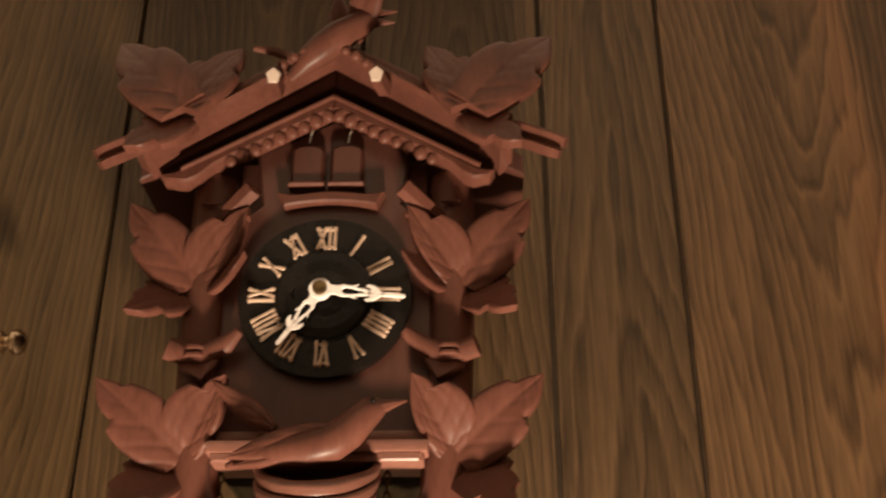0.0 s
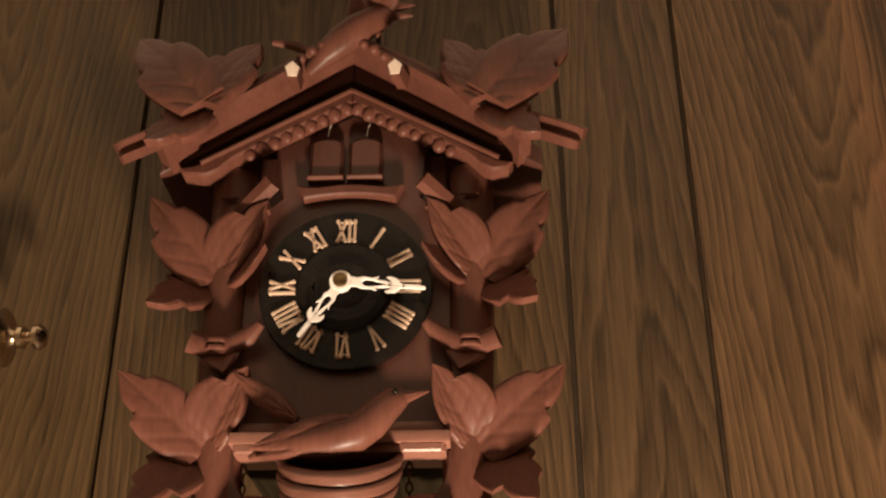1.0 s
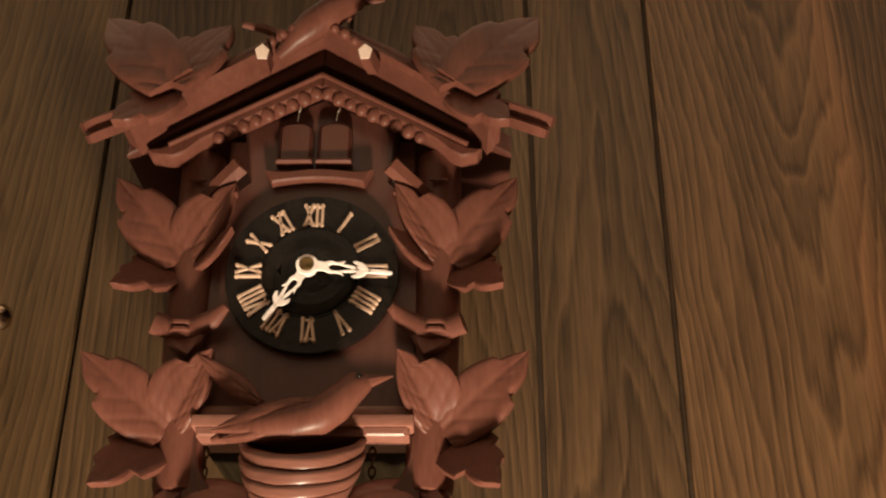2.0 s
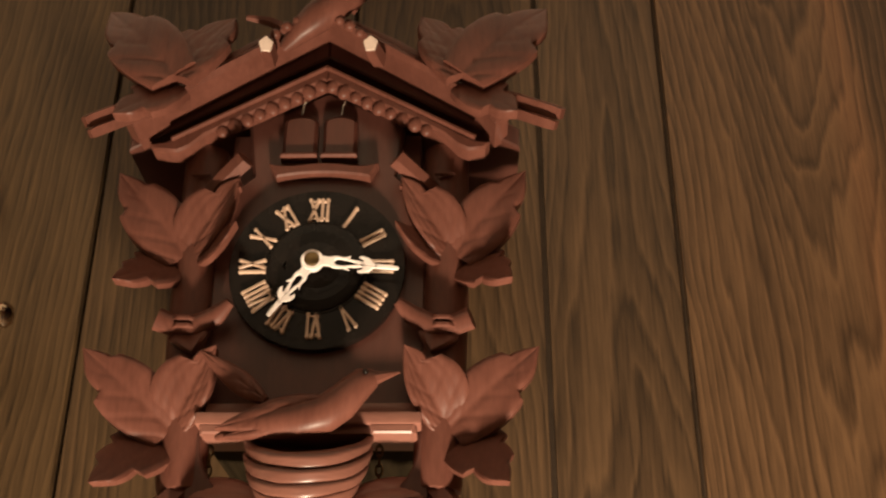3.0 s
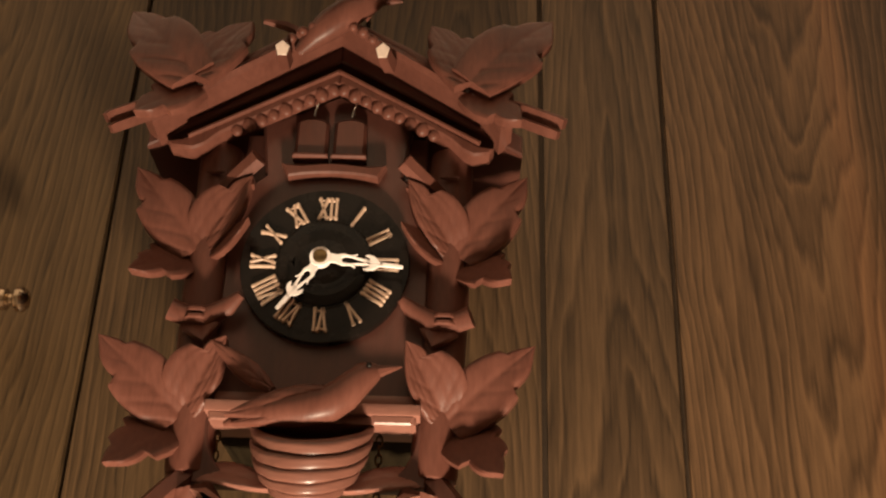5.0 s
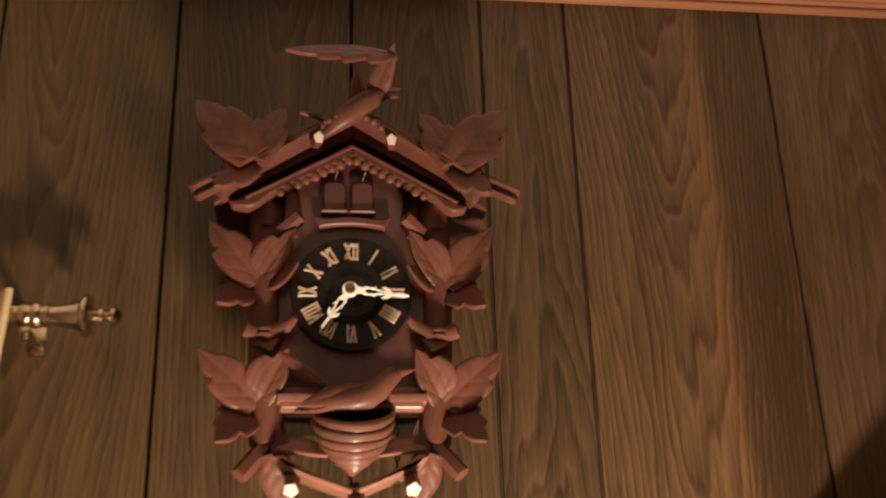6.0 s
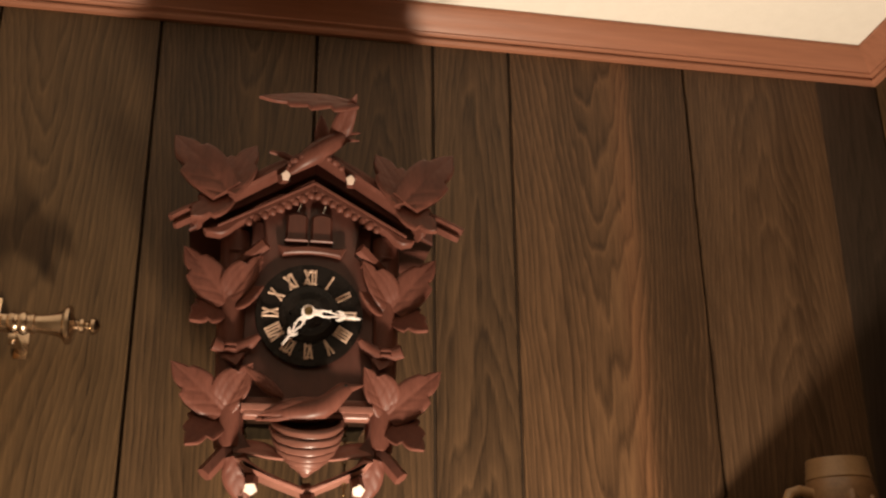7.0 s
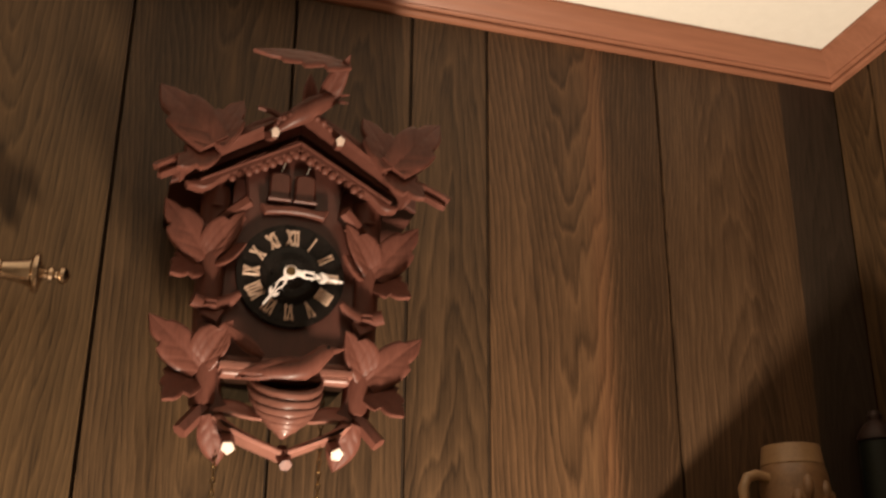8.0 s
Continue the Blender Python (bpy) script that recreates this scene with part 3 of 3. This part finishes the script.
def numeral(text, angle):
    """Strokes laid radially, heads outward; each upright ends in small round serifs."""
    widths = {"I": 0.0032, "V": 0.0062, "X": 0.0066}
    total = sum(widths[c] for c in text)
    strokes, x = [], -total / 2
    for c in text:
        w = widths[c]
        if c == "I":
            strokes.append(((x + w / 2, 0), (x + w / 2, 1)))
        elif c == "V":
            strokes += [((x + 0.0008, 1), (x + w / 2, 0)), ((x + w - 0.0008, 1), (x + w / 2, 0))]
        else:
            strokes += [((x + 0.0009, 0), (x + w - 0.0009, 1)), ((x + 0.0009, 1), (x + w - 0.0009, 0))]
        x += w
    r0, r1 = 0.0310, 0.0448
    ca, sa = math.cos(angle), math.sin(angle)

    def place(px, k):
        r = r0 + (r1 - r0) * k
        return (DU + r * sa + px * ca, DW + r * ca - px * sa)

    b = bmesh.new()
    for (xa, ka), (xb, kb) in strokes:
        stroke(b, place(xa, ka), place(xb, kb), 0.00085, 0.1125, 0.1150)
        for px, k in ((xa, ka), (xb, kb)):
            u, w = place(px, k)
            lathe(b, P(u, 0.1125, w), (0, -1, 0), [(0, 0.0013), (0.002, 0.0013), (0.0026, 0.0008)], 8)
    if len(text) > 1:
        for k in (0.08, 0.92):
            stroke(b, place(-total / 2 + 0.0012, k), place(total / 2 - 0.0012, k), 0.00055, 0.1125, 0.1146)
    part("numeral", b, M_NUMERAL, dial, "raised bone-coloured Roman numeral")


for hour, text in enumerate(("XII", "I", "II", "III", "IIII", "V", "VI", "VII", "VIII", "IX", "X", "XI")):
    numeral(text, hour * math.pi / 6)


def hand(name, tip, d, material):
    hub, t = Vector((-0.0022, -0.0050)), Vector(tip)
    ax = (t - hub).normalized()
    n = Vector((-ax.y, ax.x))
    length = (t - hub).length

    def at(k, off):
        q = hub + ax * (length * k) + n * off
        return (q.x, q.y)

    b = bmesh.new()
    # hub ring
    ring_in, ring_out = 0.0036, 0.0066
    for i in range(20):
        a0, a1 = 2 * math.pi * i / 20, 2 * math.pi * (i + 1) / 20
        q = [(hub.x + r * math.cos(a), hub.y + r * math.sin(a)) for r, a in ((ring_in, a0), (ring_out, a0), (ring_out, a1), (ring_in, a1))]
        plate(b, q, d, d + 0.0012, 0.0002)
    # two rails round a slot, with leaf-like barbs
    for s in (-1, 1):
        plate(b, [at(0.11, s * 0.0012), at(0.11, s * 0.0032), at(0.20, s * 0.0028), at(0.27, s * 0.0040), at(0.36, s * 0.0034), at(0.44, s * 0.0046), at(0.41, s * 0.0027), at(0.56, s * 0.0020), at(0.62, s * 0.0004), at(0.54, s * 0.0002), at(0.38, s * 0.0020), at(0.30, s * 0.0022), at(0.25, s * 0.0008)], d, d + 0.0012, 0.0002)
        plate(b, [at(0.55, s * 0.0003), at(0.60, s * 0.0026), at(0.53, s * 0.0046), at(0.57, s * 0.0054), at(0.64, s * 0.0047), at(0.69, s * 0.0030), at(0.70, s * 0.0018), at(0.76, s * 0.0010), at(0.76, 0)], d, d + 0.0012, 0.0002)
    plate(b, [at(0.11, -0.0014), at(0.26, -0.0010), at(0.26, 0.0010), at(0.11, 0.0014)], d, d + 0.0012, 0.0002)
    plate(b, [at(0.72, -0.0014), at(0.985, -0.0011), at(1.0, 0), at(0.985, 0.0011), at(0.72, 0.0014)], d, d + 0.0012, 0.0002)
    part(name, b, material, clock, "fretted pale bone clock hand")


hand("hour_hand", (-0.0262, -0.0394), 0.1195, M_BONE)
hand("minute_hand", (0.0486, -0.0108), 0.1222, M_BONE)
b = bmesh.new()
lathe(b, P(-0.0022, 0.112, -0.0050), (0, -1, 0), [(0, 0.003), (0.0095, 0.003), (0.0105, 0.0044), (0.0125, 0.0044), (0.0132, 0.0034), (0.0135, 0.0)], 24)
part("hand_nut", b, M_CHAIN, clock, "small dull brass nut")


# carved birds
def bird(name, spine, wings, beak, lean=0.0, feathers=()):
    b = bmesh.new()
    sweep(b, [P(u, d, w) for u, d, w, _ in spine], [r for *_, r in spine], 16, 0.9)
    sweep(b, [P(u, d, w) for u, d, w, _ in beak], [r for *_, r in beak], 8)
    for n, (base, tip, half, d0, d1, fold) in enumerate(wings):
        lobe(b, base, tip, half, d0, d1, fold, thick=0.004, root=0.35, lean=lean if n == 0 else 0.0, teeth=((), feathers if n == 0 else ()))
    return part(name, b, M_CARVED, clock)


low_bird = bird("perched_bird", [(-0.047, 0.121, -0.1115, 0.0015), (-0.036, 0.124, -0.1085, 0.0050), (-0.020, 0.127, -0.1060, 0.0080), (-0.002, 0.130, -0.1045, 0.0098), (0.012, 0.131, -0.1012, 0.0106), (0.020, 0.131, -0.0955, 0.0100), (0.0265, 0.131, -0.0885, 0.0088), (0.0325, 0.131, -0.0832, 0.0078), (0.038, 0.131, -0.0812, 0.0048)],
                [((0.0150, -0.0955), (-0.046, -0.1085), 0.0088, 0.1398, 0.130, -0.25), ((0.004, -0.1045), (-0.042, -0.1130), 0.0046, 0.1385, 0.128, -0.3), ((-0.0225, -0.0890), (-0.0610, -0.0605), 0.0065, 0.120, 0.119, -0.3)],
                [(0.036, 0.131, -0.0820, 0.0046), (0.043, 0.132, -0.0806, 0.0028), (0.0515, 0.131, -0.0782, 0.0005)])
b = bmesh.new()
bmesh.ops.create_icosphere(b, subdivisions=2, radius=0.0017, matrix=Matrix.Translation(P(0.0335, 0.1382, -0.0805)))
low_bird.location = (0, -0.008, -0.0025)   # it sits forward, over the nest's rim
part("eye", b, M_BLACK, low_bird, "tiny glossy black glass eye")
bird("crest_bird", [(-0.026, 0.140, 0.134, 0.0036), (-0.016, 0.146, 0.142, 0.0078), (-0.005, 0.150, 0.150, 0.0106), (0.006, 0.152, 0.158, 0.0108), (0.015, 0.152, 0.165, 0.0090), (0.022, 0.151, 0.1705, 0.0080), (0.027, 0.150, 0.1735, 0.0055)],
     [((0.036, 0.1960), (-0.061, 0.1840), 0.0140, 0.180, 0.200, -0.12), ((0.006, 0.160), (0.002, 0.199), 0.0080, 0.141, 0.146, -0.1), ((0.014, 0.162), (0.034, 0.2035), 0.0105, 0.146, 0.186, -0.1)],
     [(0.024, 0.150, 0.1745, 0.0046), (0.031, 0.150, 0.1768, 0.0030), (0.042, 0.150, 0.1785, 0.0006)], lean=0.55, feathers=((0.28, 0.5), (0.5, 0.45), (0.72, 0.4)))
b = bmesh.new()
sweep(b, [P(0.024, 0.150, 0.1705), P(0.031, 0.150, 0.1695), P(0.041, 0.151, 0.1690)], [0.0036, 0.0026, 0.0006], 8)
part("lower_beak", b, M_CARVED, clock)
b = bmesh.new()
sweep(b, [P(-0.022, 0.146, 0.1435), P(-0.034, 0.150, 0.1475), P(-0.048, 0.153, 0.1485)], [0.0040, 0.0034, 0.0018], 6)
part("twig", b, M_CARVED, clock)

# nest of turned coils under the bird
b = bmesh.new()
prof = [(0.0003, 0.0325)]
coils = [(0.0362, 0.0086), (0.0356, 0.0080), (0.0336, 0.0078), (0.0300, 0.0074), (0.0248, 0.0068), (0.0180, 0.0064), (0.0112, 0.0050)]
at = 0.001
for r, h in coils:
    for k in range(9):
        a = k / 8
        prof.append((at + h * a, r - 0.0028 * a - 0.0018 * (1 - min(1.0, 1.7 * math.sin(math.pi * (0.06 + 0.88 * a))))))
    at += h
prof += [(at + 0.002, 0.0055), (at + 0.004, 0.0040), (at + 0.006, 0.0)]
bowl = [(0.0003, 0.0324), (0.004, 0.0305), (0.012, 0.0270), (0.022, 0.0200), (0.028, 0.0100), (0.029, 0.0)]
for shell in (prof, bowl):
    sweep(b, [P(0.0008, 0.112, -0.1062 - h) for h, _ in shell], [max(r, 0.0003) for _, r in shell], 40, cap=False)
for v in b.verts:
    v.co.z += 0.60 * (v.co.y + 0.112)   # its coils dip towards the front
    turn = math.atan2(v.co.y + 0.112, v.co.x)
    v.co.z += 0.0003 * math.sin(3 * turn + 240 * v.co.z) + 0.0002 * math.sin(7 * turn - 410 * v.co.z)
part("nest", b, M_NEST, clock, "turned reddish wooden nest with ridged coils")


# foot carving: branches, a V of rails and sawn stubs
def foot(s):
    b = bmesh.new()
    sweep(b, [P(s * u, d, w) for u, d, w in ((0.068, 0.098, -0.133), (0.079, 0.108, -0.148), (0.0905, 0.114, -0.163))], [0.0080, 0.0078, 0.0076], 6)
    part("foot_branch", b, M_CARVED, clock)
    b = bmesh.new()
    lobe(b, (s * 0.0660, -0.1330), (s * 0.0150, -0.1490), 0.0085, 0.102, 0.124, 0.0, thick=0.007, bend=-0.06 * s, root=0.9, lean=0.75 * s)
    part("scroll", b, M_RAIL, clock)
    b = bmesh.new()
    plate(b, [(0.002, -0.1800), (s * 0.028, -0.1690), (s * 0.056, -0.1580), (s * 0.064, -0.1480), (s * 0.055, -0.1470), (s * 0.040, -0.1570), (s * 0.020, -0.1660), (0.002, -0.1740)], 0.085, 0.121, 0.0034)
    part("foot_rail", b, M_RAIL, clock)
    b = bmesh.new()
    lobe(b, (s * 0.0640, -0.1450), (s * 0.0530, -0.1860), 0.0150, 0.116, 0.094, -0.15)
    part("foot_leaf", b, M_CARVED, clock)
    b = bmesh.new()
    sweep(b, [P(s * 0.048, 0.104, -0.160), P(s * 0.0485, 0.120, -0.1715), P(s * 0.0488, 0.128, -0.1770)], [0.0066, 0.0068, 0.0068], 5)
    stub = part("stub", b, M_CARVED, clock)
    b = bmesh.new()
    sweep(b, [P(s * 0.0488, 0.1281, -0.1771), P(s * 0.0489, 0.1287, -0.1775)], [0.0067, 0.0062], 5)
    part("sawn_face", b, M_RAW, stub, "pale sawn face")


mirror(foot)
b = bmesh.new()
sweep(b, [P(0.003, 0.100, -0.172), P(0.004, 0.112, -0.1815), P(0.0045, 0.119, -0.1880)], [0.0075, 0.0068, 0.0060], 6)
part("foot_tip", b, M_CARVED, clock)


# chains that run down from the movement
def chain(s):
    b = bmesh.new()
    z, k = BASE - 0.1065, 0
    while z > BASE - 0.42:
        loop = []
        for i in range(8):
            a = 2 * math.pi * i / 8
            du, dz = 0.0019 * math.cos(a), 0.0036 * math.sin(a)
            loop.append(Vector((-0.009 + s * 0.0475 + (du if k % 2 else 0.0), -0.098 + (0.0 if k % 2 else du), z + dz)))
        for i in range(8):
            sweep(b, [loop[i], loop[(i + 1) % 8]], [0.0006, 0.0006], 4)
        z -= 0.0056
        k += 1
    part("chain", b, M_CHAIN, clock, "thin tarnished brass chain")


mirror(chain)

# ---- brass curtain rod and curtain ----
RX, RY, RZ = XC, WALL - 0.050, ZC - 0.0075
rod = tagged(new("curtain_rod"), "polished brass curtain rod with a turned finial on the panelled wall", "curtain rod")
rod.location = (RX - 0.2945, WALL, RZ)
def R(u):
    return (u + 0.30, RY - WALL, 0)
b = bmesh.new()
lathe(b, R(-1.30), (1, 0, 0), [(0, 0.0095), (1.012, 0.0095)], 24)
part("rod", b, M_BRASS, rod)
b = bmesh.new()
FIN = [(-0.2960, 0.0100), (-0.2936, 0.0112), (-0.2900, 0.0118), (-0.2880, 0.0100), (-0.2862, 0.0098), (-0.2845, 0.0115), (-0.2815, 0.0122), (-0.2785, 0.0113), (-0.2770, 0.0095), (-0.2745, 0.0095), (-0.2730, 0.0106), (-0.2712, 0.0106), (-0.2695, 0.0088), (-0.2640, 0.0092), (-0.2570, 0.0104), (-0.2500, 0.0120), (-0.2445, 0.0140), (-0.2425, 0.0182), (-0.2405, 0.0196), (-0.2375, 0.0196), (-0.2360, 0.0180), (-0.2345, 0.0095), (-0.2320, 0.0058), (-0.2300, 0.0050), (-0.2275, 0.0076), (-0.2245, 0.0074), (-0.2220, 0.0040), (-0.2205, 0.0038), (-0.2195, 0.0056), (-0.2172, 0.0082), (-0.2140, 0.0087), (-0.2106, 0.0062), (-0.2085, 0.0)]
lathe(b, R(0), (1, 0, 0), FIN, 28)
part("finial", b, M_BRASS, rod, "turned brass finial with disc and ball")
b = bmesh.new()
box(b, 0.006, 0.014, -0.054, -0.0005, -0.019, -0.0115, 0.002)
box(b, 0.003, 0.017, -0.004, -0.0005, -0.024, 0.004, 0.0015)
lathe(b, (0.010, -0.048, -0.022), (0, 0, 1), [(0, 0.003), (0.002, 0.0042), (0.006, 0.0042), (0.012, 0.003)], 16)
part("bracket", b, M_BRASS, rod)

b = bmesh.new()
cols, rows = 420, 20
grid = []
for j in range(rows + 1):
    row = []
    for i in range(cols + 1):
        k = i / cols
        x = -1.35 + 0.957 * k
        z = ZC - 0.018 - 0.95 * j / rows if j else ZC + 0.012
        depth = 0.009 * math.sin(k * 380 + 0.9 * math.sin(k * 41) + 0.5 * math.sin(j * 0.3)) * (0.7 + 0.3 * j / rows)
        row.append(b.verts.new((x - 0.085 * (j / rows) * k, WALL - 0.052 - depth - (0.012 if j else 0.010), z)))
    grid.append(row)
for j in range(rows):
    for i in range(cols):
        b.faces.new((grid[j][i], grid[j][i + 1], grid[j + 1][i + 1], grid[j + 1][i]))
bmesh.ops.solidify(b, geom=b.faces[:], thickness=0.0012)
tagged(link("curtain", b, M_CLOTH), "cream pleated curtain hanging from the brass rod", "curtain")

# ---- corner shelf, and what stands on it ----
CAB_Z = 1.765
corner_shelf = tagged(new("corner_shelf"), "dark wooden triangular shelf fitted into the wall corner", "shelf")
corner_shelf.location = (RIGHT, WALL, CAB_Z - 0.012)
b = bmesh.new()
lo = [b.verts.new((x, y, 0)) for x, y in ((-0.3590, -0.001), (-0.001, -0.001), (-0.001, -0.540))]
hi = [b.verts.new((v.co.x, v.co.y, 0.012)) for v in lo]
b.faces.new(lo), b.faces.new(hi)
for i in range(3):
    b.faces.new((lo[i], lo[(i + 1) % 3], hi[(i + 1) % 3], hi[i]))
part("board", b, M_CABINET, corner_shelf)
for turn in (0, 1):
    b = bmesh.new()
    if turn:
        box(b, -0.020, -0.001, -0.26, -0.022, -0.030, -0.0005, 0.002)
    else:
        box(b, -0.24, -0.001, -0.020, -0.001, -0.030, -0.0005, 0.002)
    part("cleat", b, M_CABINET, corner_shelf)

stein = tagged(new("beer_stein"), "tan stoneware beer stein with a pale rim and relief body", "stein")
stein.location = (0.477, 0.684, CAB_Z)
b = bmesh.new()
lathe(b, (0, 0, 0), (0, 0, 1), [(0, 0.0), (0, 0.040), (0.004, 0.0425), (0.010, 0.0415), (0.020, 0.0405), (0.050, 0.0420), (0.080, 0.0415), (0.092, 0.0395), (0.096, 0.0375)], 40)
body = part("body", b, M_STONE, stein)
b = bmesh.new()
lathe(b, (0, 0, 0), (0, 0, 1), [(0.096, 0.0375), (0.0975, 0.0385), (0.101, 0.0378), (0.112, 0.0362), (0.1195, 0.0352), (0.121, 0.0340), (0.1195, 0.0325), (0.10, 0.0330), (0.03, 0.0330), (0.03, 0.0)], 40)
part("rim", b, M_STONE_RIM, stein, "pale tan rim band")
b = bmesh.new()
sweep(b, [Vector((x, -0.006, z)) for x, z in ((-0.037, 0.080), (-0.055, 0.084), (-0.068, 0.080), (-0.0745, 0.068), (-0.074, 0.045), (-0.066, 0.028), (-0.052, 0.020), (-0.037, 0.022))], [0.006, 0.0062, 0.0065, 0.0065, 0.0062, 0.006, 0.006, 0.006], 10)
part("handle", b, M_STONE_RIM, stein, "looped tan handle")
for k in range(7):
    b = bmesh.new()
    a = -2.1 + 0.33 * k
    z = 0.055 + 0.018 * math.sin(k * 2.3)
    bmesh.ops.create_icosphere(b, subdivisions=2, radius=0.009, matrix=Matrix.Translation((0.040 * math.cos(a), 0.040 * math.sin(a), z)) @ Matrix.Diagonal((0.8, 0.8, 1.3 + 0.4 * math.sin(k), 1)))
    part("relief", b, M_STONE, stein)

stein.scale = (0.9, 0.9, 0.95)
tall = tagged(new("lidded_stein"), "dark green lidded stein in the shaded corner", "stein")
tall.location = (0.611, 0.706, CAB_Z)
tall.scale = (0.72, 0.72, 0.88)
b = bmesh.new()
lathe(b, (0, 0, 0), (0, 0, 1), [(0, 0.0), (0, 0.036), (0.006, 0.037), (0.012, 0.034), (0.09, 0.031), (0.150, 0.029), (0.152, 0.0)], 32)
part("body", b, M_GREEN, tall)
b = bmesh.new()
lathe(b, (0, 0, 0), (0, 0, 1), [(0.1525, 0.0), (0.1525, 0.031), (0.158, 0.031), (0.172, 0.022), (0.180, 0.010), (0.186, 0.012), (0.192, 0.008), (0.194, 0.0)], 32)
part("lid", b, M_DARK, tall, "dark dull metal lid with a knob")

# ---- planks of the panelled walls ----
def planks(wall, edges, along, face, material, gap=0.0021):
    for a, c in zip(edges, edges[1:]):
        half = (c - a) / 2 - gap
        b = bmesh.new()
        box(b, -half, half, -0.0008, 0.0052, -0.02, CEIL - 0.022, 0.0)
        o = link("plank", b, material, wall, smooth=0)
        mid = (a + c) / 2
        if along == "x":
            o.location = (mid, face + 0.0008, 0.02)
        else:
            o.location = (face + 0.0008, mid, 0.02)
            o.rotation_euler = (0, 0, -math.pi / 2)


planks(wall_back, [-1.9, -1.72, -1.54, -1.31, -1.18, -1.0, -0.86, -0.68, -0.454], "x", WALL, M_PANEL)
planks(wall_back, [-0.454, -0.2755], "x", WALL, M_PANEL_LEFT)
planks(wall_back, [-0.2755, -0.094], "x", WALL, M_PANEL)
planks(wall_back, [-0.094, 0.0465, 0.1418], "x", WALL, M_PANEL_MID)
planks(wall_back, [0.1418, 0.3705], "x", WALL, M_PANEL_WARM)
planks(wall_back, [0.3705, 0.5565], "x", WALL, M_PANEL_SOFT)
# darker end strip up to the corner, butted with almost no groove
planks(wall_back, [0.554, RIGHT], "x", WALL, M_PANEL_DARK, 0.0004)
planks(wall_right, [-2.3, -2.0, -1.7, -1.4, -1.1, -0.8, -0.5, -0.25, 0.0, 0.18, 0.41, 0.55, 0.66, 0.735], "y", RIGHT, M_PANEL)
